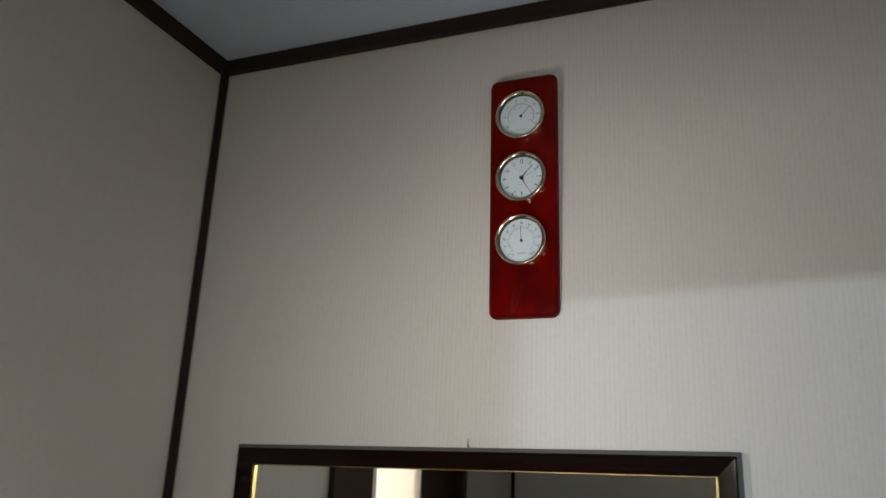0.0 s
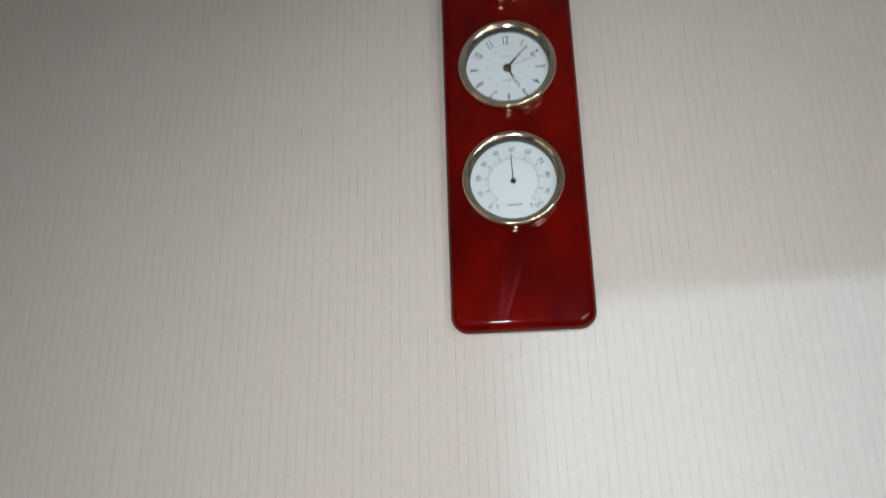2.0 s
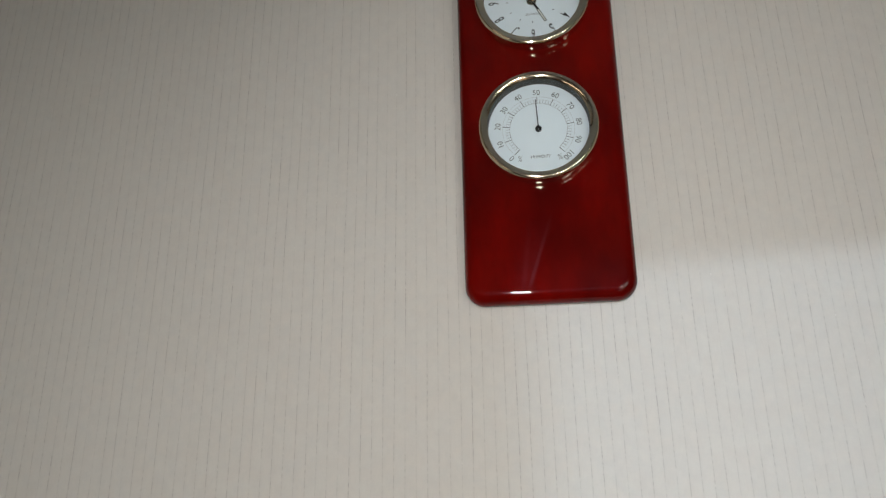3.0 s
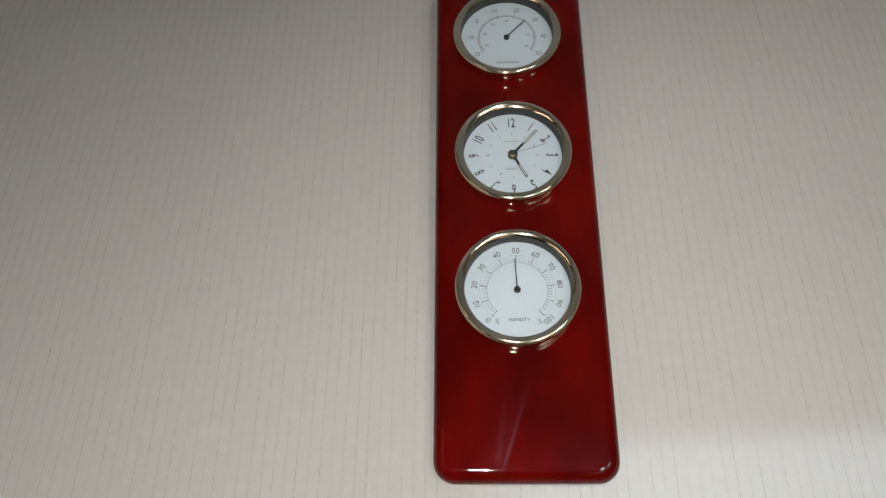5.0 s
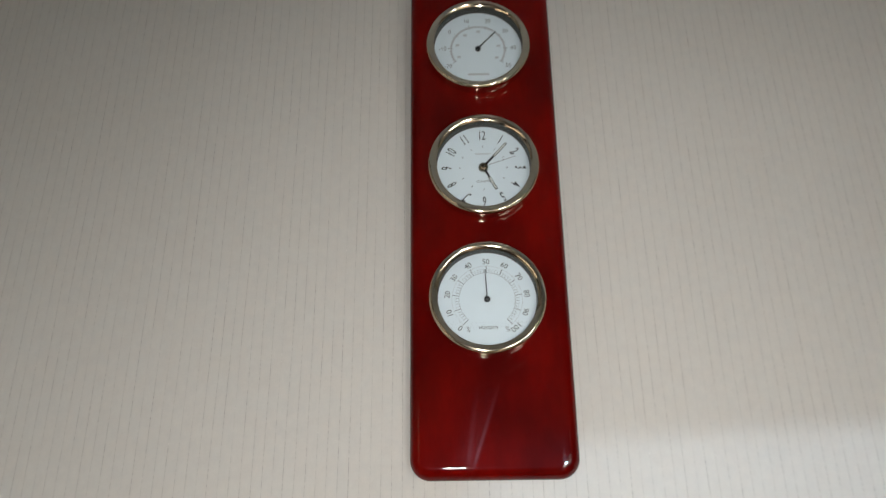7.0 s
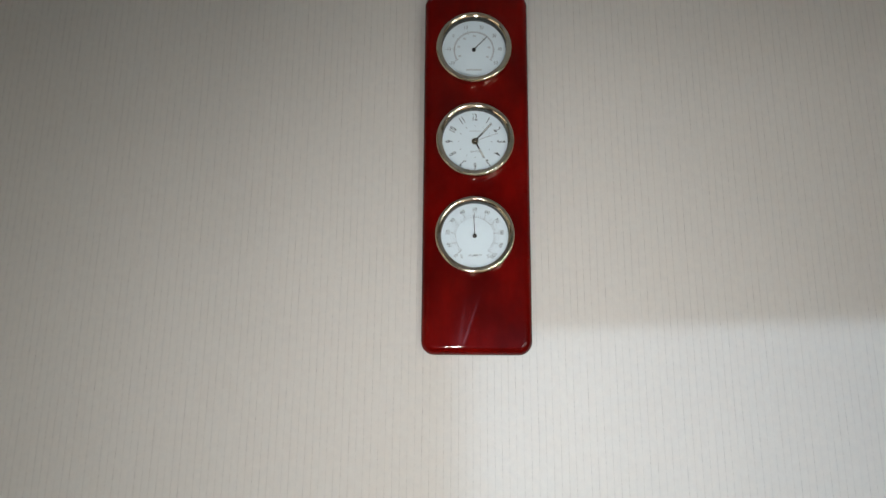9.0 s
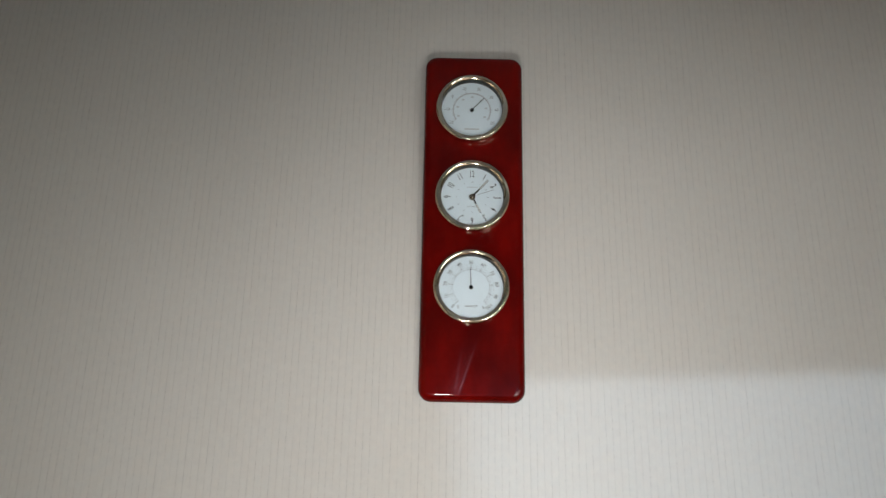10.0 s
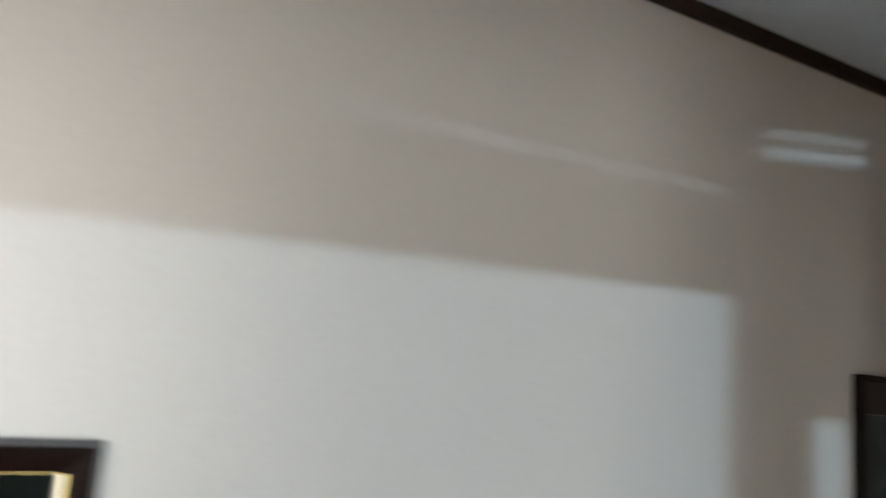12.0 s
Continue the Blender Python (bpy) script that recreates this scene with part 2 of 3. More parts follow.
# ---------------------------------------------------------------- mesh helpers
def mesh_of(name, bm, mat, smooth=0.0):
    bmesh.ops.recalc_face_normals(bm, faces=bm.faces)
    me = bpy.data.meshes.new(name)
    bm.to_mesh(me)
    bm.free()
    me.materials.append(mat)
    if smooth:
        for p in me.polygons:
            p.use_smooth = True
        me.set_sharp_from_angle(angle=radians(smooth))
    return me


def part(name, bm, mat, parent=None, label="", smooth=0.0, m=None):
    """One mesh object from a bmesh, under a thing or a part."""
    ob = new(name, mesh_of(name, bm, mat, smooth))
    if parent is not None:
        ob.parent = parent
    if m is not None:
        ob.matrix_basis = m
    return tagged(ob, label)


def boxes(*spans, bevel=0.0):
    """Boxes (x0, x1, y0, y1, z0, z1) in one bmesh."""
    bm = bmesh.new()
    for x0, x1, y0, y1, z0, z1 in spans:
        m = Matrix.Translation(((x0 + x1) / 2, (y0 + y1) / 2, (z0 + z1) / 2)) @ Matrix.Diagonal((x1 - x0, y1 - y0, z1 - z0, 1))
        bmesh.ops.create_cube(bm, size=1, matrix=m)
    if bevel:
        bmesh.ops.bevel(bm, geom=bm.edges[:], offset=bevel, segments=2, affect="EDGES", profile=0.6)
    return bm


def lathe(profile, steps=96, close=False):
    """Turns (radius, y) pairs round the y axis."""
    bm = bmesh.new()
    rings = []
    for r, y in profile:
        if r < 1e-6:
            rings.append([bm.verts.new((0, y, 0))])
        else:
            rings.append([bm.verts.new((r * math.sin(2 * math.pi * k / steps), y, r * math.cos(2 * math.pi * k / steps))) for k in range(steps)])
    pairs = list(zip(rings, rings[1:])) + ([(rings[-1], rings[0])] if close else [])
    for a, b in pairs:
        for k in range(steps):
            j = (k + 1) % steps
            loop = [a[k % len(a)], a[j % len(a)], b[j % len(b)], b[k % len(b)]]
            seen = list(dict.fromkeys(loop))
            if len(seen) > 2:
                bm.faces.new(seen)
    return bm


def slab(outline, y0, y1):
    """A flat plate with the given (x, z) outline between two depths."""
    bm = bmesh.new()
    back = [bm.verts.new((x, y0, z)) for x, z in outline]
    front = [bm.verts.new((x, y1, z)) for x, z in outline]
    bm.faces.new(back)
    bm.faces.new(front)
    for k in range(len(outline)):
        j = (k + 1) % len(outline)
        bm.faces.new((back[k], back[j], front[j], front[k]))
    return bm


def around(angle, r=0.0):
    """A pose on a dial's face: angle clockwise from the top in degrees, r out from the centre."""
    a = radians(angle)
    return Matrix.Translation((r * math.sin(a), 0, r * math.cos(a))) @ Matrix.Rotation(a, 4, "Y")


def lettering(name, text, height, mat, parent, m, wide=1.0, depth=0.00012, weight=0.0):
    """A word in the built-in font, standing upright on the xz plane, centred."""
    curve = bpy.data.curves.new(name, "FONT")
    curve.body, curve.align_x, curve.align_y = text, "CENTER", "CENTER"
    curve.size, curve.extrude, curve.offset, curve.resolution_u = 1.0, 0.0, weight, 3
    probe = new("probe", curve)
    bpy.context.view_layer.update()
    me = bpy.data.meshes.new_from_object(probe.evaluated_get(bpy.context.evaluated_depsgraph_get()))
    bpy.data.objects.remove(probe)
    bpy.data.curves.remove(curve)
    zs = [v.co.y for v in me.vertices]
    xs = [v.co.x for v in me.vertices]
    k = height / (max(zs) - min(zs))
    cx, cz = (max(xs) + min(xs)) / 2, (max(zs) + min(zs)) / 2
    bm = bmesh.new()
    bm.from_mesh(me)
    bpy.data.meshes.remove(me)
    for v in bm.verts:
        v.co = ((v.co.x - cx) * k * wide, 0.0, (v.co.y - cz) * k)
    made = bmesh.ops.extrude_face_region(bm, geom=bm.faces[:])
    bmesh.ops.translate(bm, verts=[g for g in made["geom"] if isinstance(g, bmesh.types.BMVert)], vec=(0, -depth, 0))
    return part(name, bm, mat, parent, m=m)


def structure(name, bm, mat, label, smooth=0.0):
    return tagged(part(name, bm, mat, None, label, smooth), kind="structure")


# ---------------------------------------------------------------- room
XL, XR, YB = X_LEFT, X_RIGHT, Y_BACK
structure("wall_front", boxes((XL - WALL, XR + WALL, 0, WALL, 0, CEIL)), M_PAPER_X, "cream wallpaper wall with fine upright threads")
gy0, gy1, gh = GLASS_DOOR
structure("wall_left", boxes((XL - WALL, XL, gy1, 0, 0, CEIL), (XL - WALL, XL, YB - WALL, gy0, 0, CEIL), (XL - WALL, XL, gy0, gy1, gh, CEIL)),
          M_PAPER_Y, "cream wallpaper side wall with a door opening")


def back_wall():
    """The back wall, its doorway and added slots cut to shape the light."""
    dx0, dx1, h0, h1 = DOORWAY
    vx0, vx1, vz0, vz1 = GLARE_SLOT
    sx0, sx1, sh = STRIP_SLOT
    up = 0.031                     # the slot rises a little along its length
    # bar across the glare slot, added for the dark line in the glare
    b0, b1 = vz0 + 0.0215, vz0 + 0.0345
    gx0, g0, g1, gs = 0.785, 1.930, 1.9392, 0.017    # a narrow gap over the doorway, added for a faint streak of light
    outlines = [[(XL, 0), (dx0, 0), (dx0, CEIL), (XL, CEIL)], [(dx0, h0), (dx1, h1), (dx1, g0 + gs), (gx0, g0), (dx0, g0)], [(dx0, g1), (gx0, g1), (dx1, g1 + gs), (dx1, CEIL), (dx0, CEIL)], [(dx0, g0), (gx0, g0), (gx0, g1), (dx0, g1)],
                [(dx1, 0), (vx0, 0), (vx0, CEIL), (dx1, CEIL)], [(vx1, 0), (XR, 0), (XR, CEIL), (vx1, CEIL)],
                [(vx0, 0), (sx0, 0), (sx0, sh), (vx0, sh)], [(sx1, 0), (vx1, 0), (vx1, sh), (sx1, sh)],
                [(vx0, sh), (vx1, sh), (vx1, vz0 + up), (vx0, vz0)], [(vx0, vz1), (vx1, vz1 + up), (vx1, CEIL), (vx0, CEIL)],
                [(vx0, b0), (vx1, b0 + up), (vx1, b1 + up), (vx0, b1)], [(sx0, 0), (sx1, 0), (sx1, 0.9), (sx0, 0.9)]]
    whole = bmesh.new()
    for k, outline in enumerate(outlines):
        deep = 0.01 if k == 10 else WALL
        piece = slab(outline, YB - deep, YB)
        me = bpy.data.meshes.new("piece")
        piece.to_mesh(me)
        piece.free()
        whole.from_mesh(me)
        bpy.data.meshes.remove(me)
    return structure("wall_back", whole, M_PAPER_X, "unseen cream wallpaper wall with a doorway and added slots that shape the light")


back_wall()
structure("wall_right", boxes((XR, XR + WALL, Y_HALL, 0, 0, CEIL)), M_PAPER_Y, "cream wallpaper side wall")
structure("floor", boxes((XL - WALL, XR + WALL, Y_HALL - WALL, WALL, -0.08, 0)), M_FLOOR, "brown timber floor")
structure("ceiling", boxes((XL - WALL, XR + WALL, Y_HALL - WALL, WALL, CEIL, CEIL + 0.08)), M_CEIL, "pale blue-white ceiling board")
# unseen hall beyond the doorway, added to hold the daylight lamps
structure("wall_hall_side", boxes((XL - WALL, XL, Y_HALL, YB - WALL, 0, CEIL)), M_HALL, "pale plaster hall wall")
structure("wall_hall_end", boxes((XL - WALL, XR + WALL, Y_HALL - WALL, Y_HALL, 0, CEIL)), M_HALL, "pale plaster end wall of the hall")


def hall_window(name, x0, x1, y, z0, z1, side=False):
    """A plain framed window made up for an added lamp, which stands just inside it."""
    thing = tagged(new(name), "unseen white framed window set behind an added lamp", "window", kind="structure")
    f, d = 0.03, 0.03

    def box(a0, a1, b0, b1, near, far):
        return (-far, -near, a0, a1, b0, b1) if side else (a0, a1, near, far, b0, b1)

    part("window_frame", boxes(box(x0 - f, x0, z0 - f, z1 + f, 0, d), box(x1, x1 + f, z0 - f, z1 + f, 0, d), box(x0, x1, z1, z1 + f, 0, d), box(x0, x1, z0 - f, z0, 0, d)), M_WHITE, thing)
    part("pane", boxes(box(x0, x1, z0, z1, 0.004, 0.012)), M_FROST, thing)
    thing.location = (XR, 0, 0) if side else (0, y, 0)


hall_window("helper_window_1", 1.43, 1.57, Y_HALL, 1.629, 1.709)
hall_window("helper_window_2", 1.25, 2.10, Y_HALL, 0.17, 1.07)
hall_window("helper_window_3", -4.6, -3.0, 0, 0.95, 2.15, side=True)

# ceiling trim and corner battens
TR, TP, TC = 0.029, 0.015, 0.013
structure("trim_front", boxes((XL + TP, XR - TP, -TP, 0, CEIL - TR, CEIL), bevel=0.0015), M_TRIM_X, "dark brown timber ceiling trim")
structure("trim_left", boxes((XL, XL + TP, YB, 0, CEIL - TR, CEIL), bevel=0.0015), M_TRIM_Y, "dark brown timber ceiling trim")
structure("trim_right", boxes((XR - TP, XR, YB, 0, CEIL - TR, CEIL), bevel=0.0015), M_TRIM_Y, "dark brown timber ceiling trim")
structure("trim_back", boxes((XL + TP, XR - TP, YB, YB + TP, CEIL - TR, CEIL), bevel=0.0015), M_TRIM_X, "dark brown timber ceiling trim")
for k, (x, y) in enumerate(((XL, -TC), (XR - TC, -TC), (XL, YB), (XR - TC, YB))):
    structure("trim_corner_%d" % (k + 1), boxes((x, x + TC, y, y + TC, 0, CEIL - TR), bevel=0.0015), M_TRIM_Z, "dark brown timber corner batten")

# ---------------------------------------------------------------- door with a frosted strip, in the left wall
def glass_door():
    """A dark timber door with one tall frosted pane."""
    thing = tagged(new("door_1"), "dark timber door with a bright frosted glass strip", "door", kind="structure")
    thing.location = (XL - 0.045, 0, 0)
    p0, p1 = -1.205, -0.862
    part("door_frame", boxes((-0.05, 0.06, gy1 - 0.04, gy1, 0, gh), (-0.05, 0.06, gy0, gy0 + 0.04, 0, gh), (-0.05, 0.06, gy0 + 0.04, gy1 - 0.04, gh - 0.04, gh), bevel=0.002), M_DOOR, thing)
    part("leaf", boxes((-0.015, 0.02, p1, gy1 - 0.042, 0.01, gh - 0.042), (-0.015, 0.02, gy0 + 0.042, p0, 0.01, gh - 0.042),
                       (-0.015, 0.02, p0, p1, 0.01, 1.30), (-0.015, 0.02, p0, p1, 2.04, gh - 0.042), bevel=0.001), M_DOOR, thing)
    part("glazing_bead", boxes((-0.010, 0.016, p1 - 0.030, p1 - 0.0005, 1.301, 2.039), (-0.010, 0.016, p0 + 0.0005, p0 + 0.012, 1.301, 2.039)), M_WHITE, thing, "white glazing bead")
    part("pane", boxes((0.0, 0.004, p0 + 0.0125, p1 - 0.0305, 1.302, 2.038)), M_FROST, thing, "frosted glass pane").visible_shadow = False
    back = part("backdrop", boxes((-0.60, -0.59, -2.2, 0.2, 0.0, 2.3)), M_GLOW)
    back.location = (XL, 0, 0)
    tagged(back, "bright daylight beyond the frosted pane", kind="structure")


glass_door()

# ---------------------------------------------------------------- mirror
def wall_mirror():
    """A mirror in a dark frame with a gilt inner lip."""
    w, h, f, d = 0.800, 0.62, 0.034, 0.024
    thing = tagged(new("wall_mirror"), "wide wall mirror in a glossy dark brown frame with gilt lip", "mirror")
    thing.matrix_world = Matrix.Translation((-0.0965, 0, 1.6277)) @ Matrix.Rotation(radians(-0.5), 4, "Y")

    moulding = [(0.0008, 0), (0.0008, -d + 0.0098), (0.0068, -d + 0.0012), (0.0085, -d), (0.011, -d + 0.0006), (0.026, -d + 0.007), (0.0305, -d + 0.009), (f - 0.002, -d + 0.0095), (f - 0.002, 0)]
    edging = [(0, 0), (0, -d + 0.0092), (0.0062, -d + 0.0004), (0.0066, -d + 0.0011), (0.0006, -d + 0.0097), (0.0006, 0)]

    def rail(a, b, prof):
        """One mitred rail from corner a to corner b (outer corners, running clockwise)."""
        bm = bmesh.new()
        ax, az = a
        bx, bz = b
        ux, uz = (bx - ax), (bz - az)
        ln = math.hypot(ux, uz)
        ux, uz = ux / ln, uz / ln
        nx, nz = uz, -ux          # towards the mirror's middle
        ends = []
        for (ox, oz), s in ((a, 1), (b, -1)):
            ends.append([bm.verts.new((ox + nx * q + ux * q * s, y, oz + nz * q + uz * q * s)) for q, y in prof])
        for k in range(len(prof)):
            j = (k + 1) % len(prof)
            bm.faces.new((ends[0][k], ends[0][j], ends[1][j], ends[1][k]))
        bm.faces.new(ends[0])
        bm.faces.new(ends[1])
        return bm

    c = [(-w / 2, 0), (w / 2, 0), (w / 2, -h), (-w / 2, -h)]
    for k in range(4):
        bar = part("frame_rail", rail(c[k], c[(k + 1) % 4], moulding), M_FRAME, thing, smooth=35)
        part("bevelled_edge", rail(c[k], c[(k + 1) % 4], edging), M_EDGE, bar, "thin grey bevelled edge")
    q = f - 0.002
    gx, gz0, gz1 = w / 2 - q, -q, -h + q
    lip = 0.0030
    part("gilt_lip", boxes((-gx, gx, -0.0125, -0.001, gz0 - 0.0014, gz0), (-gx, gx, -0.0135, -0.001, gz1, gz1 + lip),
                           (-gx, -gx + lip, -0.0135, -0.001, gz1 + lip, gz0 - 0.0014), (gx - lip, gx, -0.0135, -0.001, gz1 + lip, gz0 - 0.0014), bevel=0.0005), M_GILT, thing, "thin gilt inner lip")
    part("mirror_glass", boxes((-gx + lip, gx - lip, -0.009, -0.004, gz1 + lip, gz0 - 0.0014)), M_MIRROR, thing, "silvered mirror glass")
    return thing


wall_mirror()


def nail():
    """The bent nail above the mirror's frame: a shank out of the wall and an upturned end."""
    bm = lathe([(0.0, 0.0), (0.0013, 0.0), (0.0013, -0.0075), (0.0, -0.0075)], 16)
    thing = part("nail", bm, M_STEEL, None, "small bright bent nail in the papered wall", smooth=40)
    thing.location = (-0.087, 0, 1.631)
    tagged(thing, category="nail")
    bm = lathe([(0.0, -0.0015), (0.0013, -0.0012), (0.0014, 0.0095), (0.0011, 0.0102), (0.0, 0.0104)], 16)
    bmesh.ops.rotate(bm, verts=bm.verts, matrix=Matrix.Rotation(radians(90), 3, "X"))
    bmesh.ops.translate(bm, verts=bm.verts, vec=(0, -0.0075, 0))
    part("upturned_end", bm, M_STEEL, thing, smooth=40)


nail()


def cabinet():
    """A made-up cabinet beside the doorway, for the dark teal reflection in the mirror."""
    x0, x1, d, h = -0.30, 0.40, 0.30, 1.40
    thing = tagged(new("cabinet"), "dark teal wooden cabinet against the back wall, standing in for a dark reflection", "cabinet")
    thing.location = (0, YB, 0)
    part("body", boxes((x0, x1, 0.0, d - 0.02, 0.06, h - 0.02), bevel=0.003), M_CABINET, thing)
    part("plinth", boxes((x0 + 0.02, x1 - 0.02, 0.01, d - 0.04, 0.0, 0.0595)), M_CABINET, thing)
    part("top", boxes((x0 - 0.01, x1 + 0.01, 0.0, d + 0.01, h - 0.0195, h), bevel=0.003), M_CABINET, thing)
    for a, b, hx in ((x0 + 0.004, (x0 + x1) / 2 - 0.002, -0.03), ((x0 + x1) / 2 + 0.002, x1 - 0.004, 0.03)):
        door = part("door", boxes((a, b, d - 0.0195, d, 0.07, h - 0.03), bevel=0.002), M_CABINET, thing)
        knob = lathe([(0.0, -0.02), (0.008, -0.018), (0.010, -0.012), (0.004, -0.006), (0.004, 0.0), (0.0, 0.0)], 24)
        bmesh.ops.scale(knob, verts=knob.verts, vec=(1, -1, 1))
        part("knob", knob, M_BRASS, door, "small brass knob", smooth=40, m=Matrix.Translation(((x0 + x1) / 2 + hx, d, 0.75)))


cabinet()

# ---------------------------------------------------------------- picture further along the wall
def picture():
    thing = tagged(new("framed_picture"), "dark framed picture with deep dark mount, behind glass", "picture")
    thing.location = (1.551, 0, 1.793)
    w, h = 0.46, 0.60
    part("frame", boxes((0, 0.012, -0.022, 0, -h, 0), (w - 0.012, w, -0.022, 0, -h, 0), (0.012, w - 0.012, -0.022, 0, -0.012, 0), (0.012, w - 0.012, -0.022, 0, -h, -h + 0.012), bevel=0.0015), M_FRAME, thing)
    part("mount", boxes((0.0125, w - 0.0125, -0.014, -0.003, -0.070, -0.0125)), M_MAT, thing, "dark brown mount")
    n = Nodes("dark_print")
    v = n.noise(n.coords(), 14, 4)
    n.set(Base_Color=n.ramp(v, (0.35, (0.012, 0.016, 0.022)), (0.55, (0.020, 0.045, 0.050)), (0.72, (0.10, 0.10, 0.11))), Roughness=0.35)
    part("print", boxes((0.0125, w - 0.0125, -0.012, -0.003, -h + 0.0125, -0.0705)), n.mat, thing, "dark blue-green print")


picture()

# ---------------------------------------------------------------- weather station
FACE = 0.0145                      # the board's thickness
DIAL_R = 0.0352


def rounded(w, z0, z1, r, inset=0.0, steps=10):
    """The outline of an upright rounded rectangle, drawn in by inset."""
    x, a, b = w / 2 - inset, z0 + inset, z1 - inset
    r = max(r - inset, 0.0008)
    pts = []
    for cx, cz, start in ((x - r, b - r, 0), (x - r, a + r, 90), (-x + r, a + r, 180), (-x + r, b - r, 270)):
        for k in range(steps + 1):
            t = radians(start + 90 * k / steps)
            pts.append((cx + r * math.sin(t), cz + r * math.cos(t)))
    return pts


def board(thing):
    bm = bmesh.new()
    prof = [(0.002, 0.0), (0.0006, -0.0018), (0.0, -0.005)]
    prof += [(0.0085 * (1 - math.cos(radians(a))), -FACE + 0.0085 * (1 - math.sin(radians(a)))) for a in range(10, 91, 10)]
    rings = [[bm.verts.new((x, y, z)) for x, z in rounded(0.1145, 0, 0.4058, 0.0140, i)] for i, y in prof]
    for a, b in zip(rings, rings[1:]):
        for k in range(len(a)):
            j = (k + 1) % len(a)
            bm.faces.new((a[k], a[j], b[j], b[k]))
    bm.faces.new(rings[0])
    bm.faces.new(rings[-1])
    part("board", bm, M_LACQUER, thing, "mahogany-red lacquered board", smooth=50)


def dial(name, thing, x, z, label, wide=0.0):
    """Dial face with bezel, inner wall and glass; returns the face."""
    face = part(name, lathe([(0.0, 0.0), (DIAL_R, 0.0), (DIAL_R, 0.0022), (0.0, 0.0022)], 72), M_DIAL, thing, label, m=Matrix.Translation((x, -FACE - 0.0005, z)))
    back = Matrix.Translation((0, -0.0008, 0))
    out = 0.0414 + wide
    prof = [(0.0390, 0.0013), (out - 0.0004, 0.0013), (out, -0.0008)]
    crest, inner = out - 0.0024, 0.0354
    prof += [(crest + 0.0024 * math.cos(radians(a)), -0.0064 - 0.0028 * math.sin(radians(a))) for a in range(0, 90, 9)]
    prof += [(crest + (inner - crest) * k / 12, -0.0092 + 0.0016 * (k / 12) ** 2) for k in range(13)]
    prof += [(0.0357, -0.0072), (0.0357, 0.0013)]
    part("bezel", lathe(prof, 96, True), M_GOLD, face, "polished pale gold bezel", smooth=40, m=back)
    part("inner_wall", lathe([(0.0353, 0.0008), (0.03565, 0.0008), (0.03565, -0.0071), (0.0353, -0.0071)], 72, True), M_DIAL_RIM, face, "grey inner wall of the dial", smooth=40, m=back)
    part("glass", lathe([(0.0, -0.0062), (0.0357, -0.0062)], 72), M_GLASS, face, "clear dial glass", m=back)
    return face


def arc(r0, r1, a0, a1, steps=60, depth=0.0001):
    bm = bmesh.new()
    rows = []
    for k in range(steps + 1):
        t = radians(a0 + (a1 - a0) * k / steps)
        rows.append([bm.verts.new((r * math.sin(t), y, r * math.cos(t))) for r, y in ((r0, 0), (r0, -depth), (r1, -depth), (r1, 0))])
    for a, b in zip(rows, rows[1:]):
        for k in range(4):
            j = (k + 1) % 4
            bm.faces.new((a[k], a[j], b[j], b[k]))
    return bm


def ticks(angles, r0, r1, width, depth=0.00012):
    bm = bmesh.new()
    for a in angles:
        m = around(a, (r0 + r1) / 2) @ Matrix.Translation((0, -depth / 2, 0)) @ Matrix.Diagonal((width, depth, r1 - r0, 1))
        bmesh.ops.create_cube(bm, size=1, matrix=m)
    return bm


def pointer(face, angle, tip, tail, w0, w1, y, mat=None, label=""):
    out = [(-w0 / 2, -tail), (-w0 / 2, 0), (-w1 / 2, tip), (w1 / 2, tip), (w0 / 2, 0), (w0 / 2, -tail)]
    return part("pointer", slab(out, y + 0.0002, y - 0.0002), mat or M_BLACK, face, label, m=around(angle))


def hub(face, r, y, mat, label):
    prof = [(r, -0.0001), (r, y + 0.4 * r)] + [(r * math.cos(radians(a)), y + 0.4 * r - 0.6 * r * math.sin(radians(a))) for a in range(20, 90, 20)] + [(0.0, y - 0.2 * r)]
    part("hub", lathe(prof, 28), mat, face, label, smooth=60)


def hygrometer(thing, z):
    face = dial("hygrometer", thing, -0.0019, z, "white humidity dial with grey scale")
    step = 27.4
    for k in range(11):
        a = (k - 5) * step
        lettering("numeral", str(k * 10), 0.0040, M_INK, face, around(a, 0.0287), 0.95, weight=-0.006)
    for a in (-137 + 21, 137 - 21):
        lettering("percent_sign", "%", 0.0040, M_INK_GREY, face, Matrix.Translation((0.0138 * (1 if a > 0 else -1), 0, -0.0218)) @ Matrix.Rotation(radians(-10 if a > 0 else 10), 4, "Y"), 0.8)
    lettering("word", "HUMIDITY", 0.0021, M_INK, face, Matrix.Translation((0.0006, 0, -0.0208)), 0.98)
    part("scale_arc", arc(0.0200, 0.0202, -137, 137), M_INK_GREY, face)
    part("scale_arc", arc(0.0250, 0.02525, -137, 137), M_INK_PALE, face)
    part("scale_arc", arc(0.0228, 0.02295, -137, 137), M_INK_PALE, face)
    part("major_ticks", ticks([(k - 5) * step for k in range(11)], 0.0200, 0.0252, 0.00040), M_INK, face)
    part("minor_ticks", ticks([(k / 5 - 5) * step for k in range(51) if k % 5], 0.0200, 0.0228, 0.00024), M_INK_GREY, face)
    pointer(face, -2.5, 0.0222, 0.001, 0.0009, 0.0006, -0.0016)
    hub(face, 0.0023, -0.0022, M_BLACK, "black pointer hub")


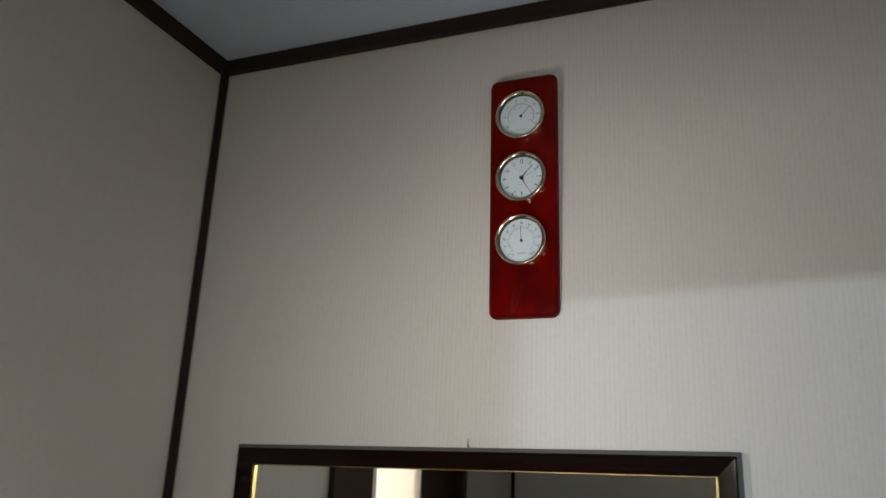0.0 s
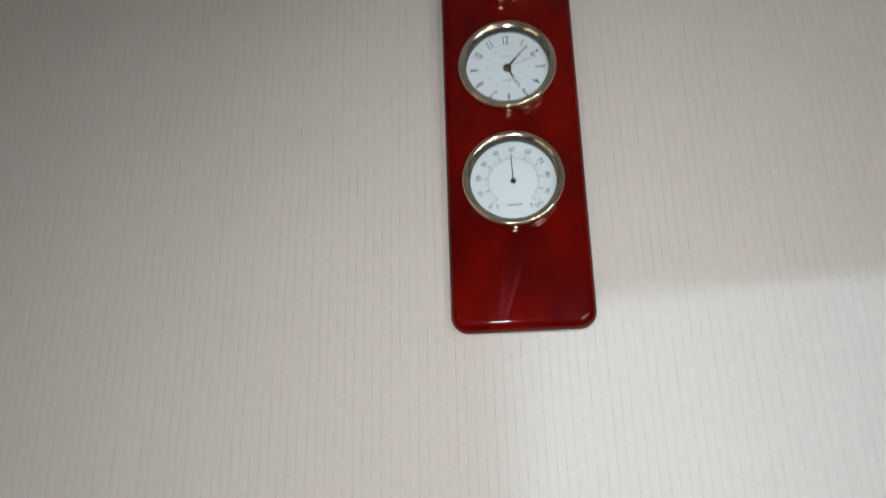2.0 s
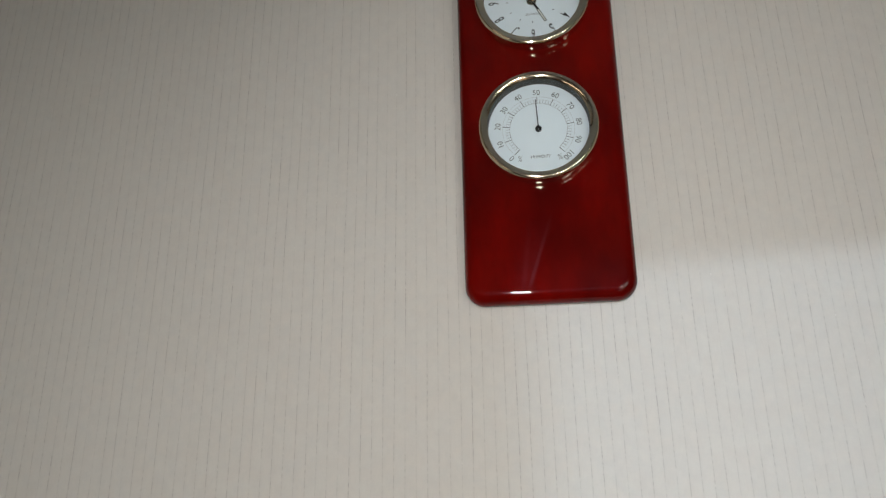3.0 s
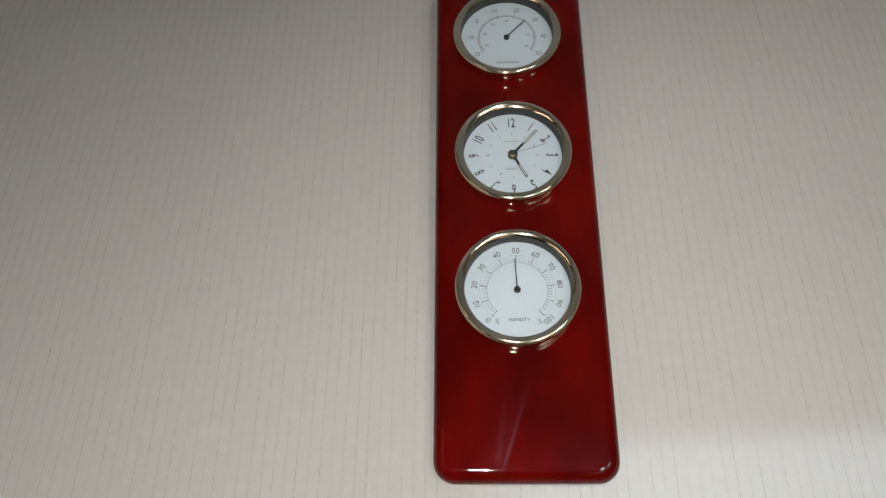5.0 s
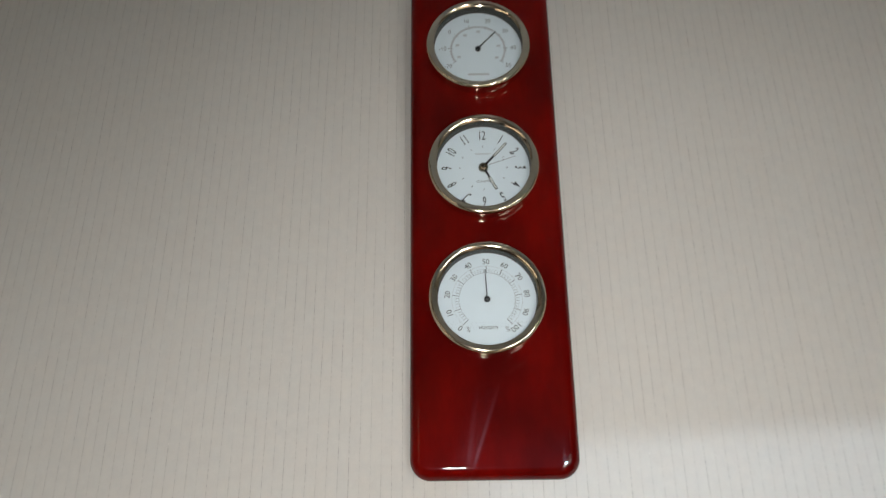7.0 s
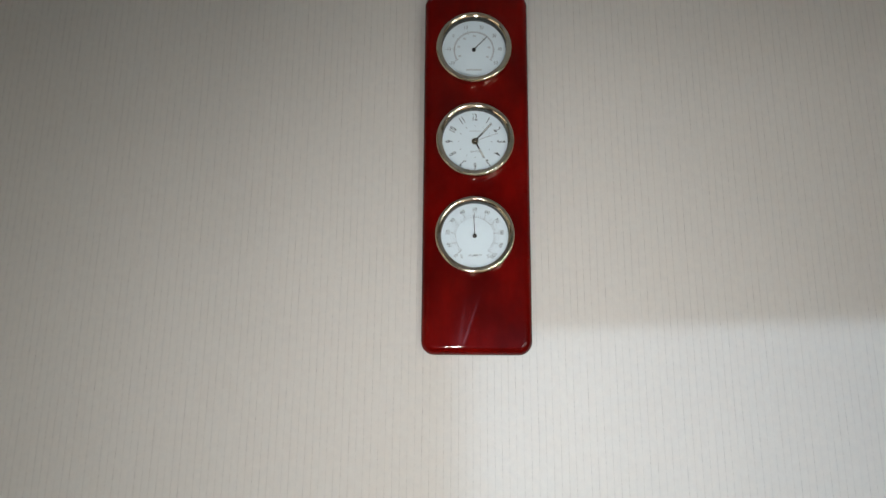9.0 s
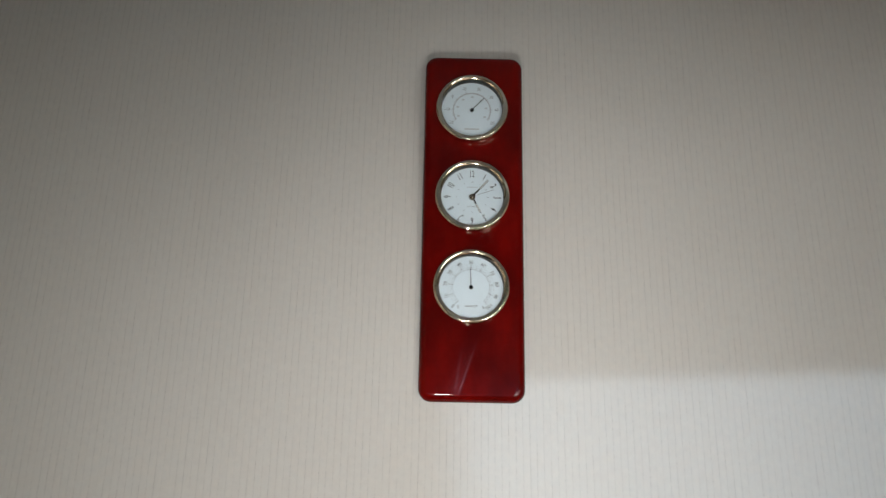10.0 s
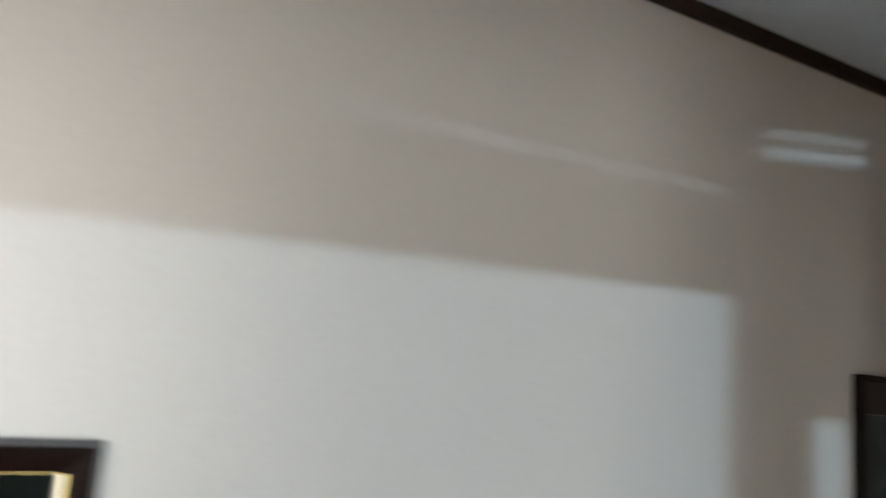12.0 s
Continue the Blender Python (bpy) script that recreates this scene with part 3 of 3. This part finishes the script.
def thermometer(thing, z):
    face = dial("thermometer", thing, -0.0025, z, "white temperature dial with grey scale")
    step = 35.0
    for k, word in enumerate(("-20", "-10", "0", "10", "20", "30", "40", "50")):
        lettering("numeral", word, 0.0040, M_INK_GREY, face, Matrix.Translation((0.0286 * math.sin(radians((k - 3.5) * step)), 0, 0.0286 * math.cos(radians((k - 3.5) * step)))) @ Matrix.Rotation(0, 4, "Y"), 0.85)
    for k in range(7):
        a = ((k * 20 - 32) / 1.8 - 15) * 3.5
        part("small_mark", boxes((-0.0015, 0.0015, -0.0001, 0, -0.0010, 0.0010)), M_INK_PALE, face, m=Matrix.Translation((0.0170 * math.sin(radians(a)), 0, 0.0170 * math.cos(radians(a)))))
    part("scale_arc", arc(0.0208, 0.0224, -122, 122), M_INK_PALE, face)
    part("major_ticks", ticks([(k - 3.5) * step for k in range(8)], 0.0200, 0.0240, 0.00035), M_INK_GREY, face)
    part("minor_ticks", ticks([(k / 5 - 3.5) * step for k in range(36) if k % 5], 0.0208, 0.0232, 0.00020), M_INK_GREY, face)
    part("word_bar", boxes((-0.0085, 0.0085, -0.0001, 0, -0.0009, 0.0009)), M_INK_PALE, face, m=Matrix.Translation((0, 0, -0.0235)))
    pointer(face, 43, 0.0215, 0.001, 0.0010, 0.0007, -0.0016)
    hub(face, 0.0023, -0.0022, M_BLACK, "black pointer hub")


def skeleton_hand(name, face, angle, length, width, y):
    """A baton with a long window near its tip."""
    base = length * 0.46
    hand = part(name, slab([(-width * 0.45, 0), (-width * 0.45, base), (width * 0.45, base), (width * 0.45, 0)], y + 0.0002, y - 0.0002), M_BLACK, face, "black skeleton hand", m=around(angle))
    part("rim", boxes((-width / 2, -width / 2 + 0.00042, y - 0.0002, y + 0.0002, base, length), (width / 2 - 0.00042, width / 2, y - 0.0002, y + 0.0002, base, length),
                      (-width / 2 + 0.00042, width / 2 - 0.00042, y - 0.0002, y + 0.0002, length - 0.0005, length)), M_BLACK, face, m=around(angle))
    part("filling", boxes((-width / 2 + 0.00043, width / 2 - 0.00043, y - 0.00012, y + 0.00012, base, length - 0.0005)), M_LUME, face, "pale luminous filling", m=around(angle))
    return hand


def clock(thing, z):
    face = dial("clock", thing, -0.0014, z, "white clock dial with tall black numerals", 0.0003)
    for k in range(1, 13):
        lettering("numeral", str(k), 0.0078, M_INK, face, around(30 * k, 0.0279), 0.55, weight=0.005)
    for angle, out in ((205, 0.0246), (148, 0.0251), (63, 0.0258), (91, 0.0318)):
        part("numeral_dot", lathe([(0.0, 0.0), (0.0008, 0.0), (0.0008, -0.00012), (0.0, -0.00012)], 12), M_INK, face, m=around(angle, out))
    part("hour_marks", ticks([30 * k for k in range(12)], 0.0172, 0.0186, 0.00045), M_INK, face)
    part("word_bar", boxes((-0.0062, 0.0062, -0.0001, 0, -0.0004, 0.0004)), M_INK_PALE, face, m=Matrix.Translation((0, 0, 0.0118)))
    lettering("word", "QUARTZ", 0.0019, M_INK_GREY, face, Matrix.Translation((0, 0, -0.0115)), 1.2)
    skeleton_hand("hour_hand", face, 153, 0.0208, 0.0019, -0.0012)
    skeleton_hand("minute_hand", face, 42, 0.0266, 0.0019, -0.0018)
    part("second_hand", boxes((-0.00018, 0.00018, -0.0025, -0.0023, -0.004, 0.0262), (-0.0004, 0.0004, -0.00255, -0.00251, 0.015, 0.0166)), M_INK_GREY, face, "thin second hand", m=around(71))
    hub(face, 0.0037, -0.0028, M_BRASS, "domed brass hub")


def weather_station():
    thing = tagged(new("weather_station"), "mahogany-red lacquered board with thermometer, clock and hygrometer, on the papered wall", "weather station")
    thing.matrix_world = Matrix.Translation((0, 0, 1.8238)) @ Matrix.Rotation(radians(2.9), 4, "X")   # hangs leaning out at the top
    board(thing)
    thermometer(thing, 0.3346)
    clock(thing, 0.2280)
    hygrometer(thing, 0.1236)


weather_station()
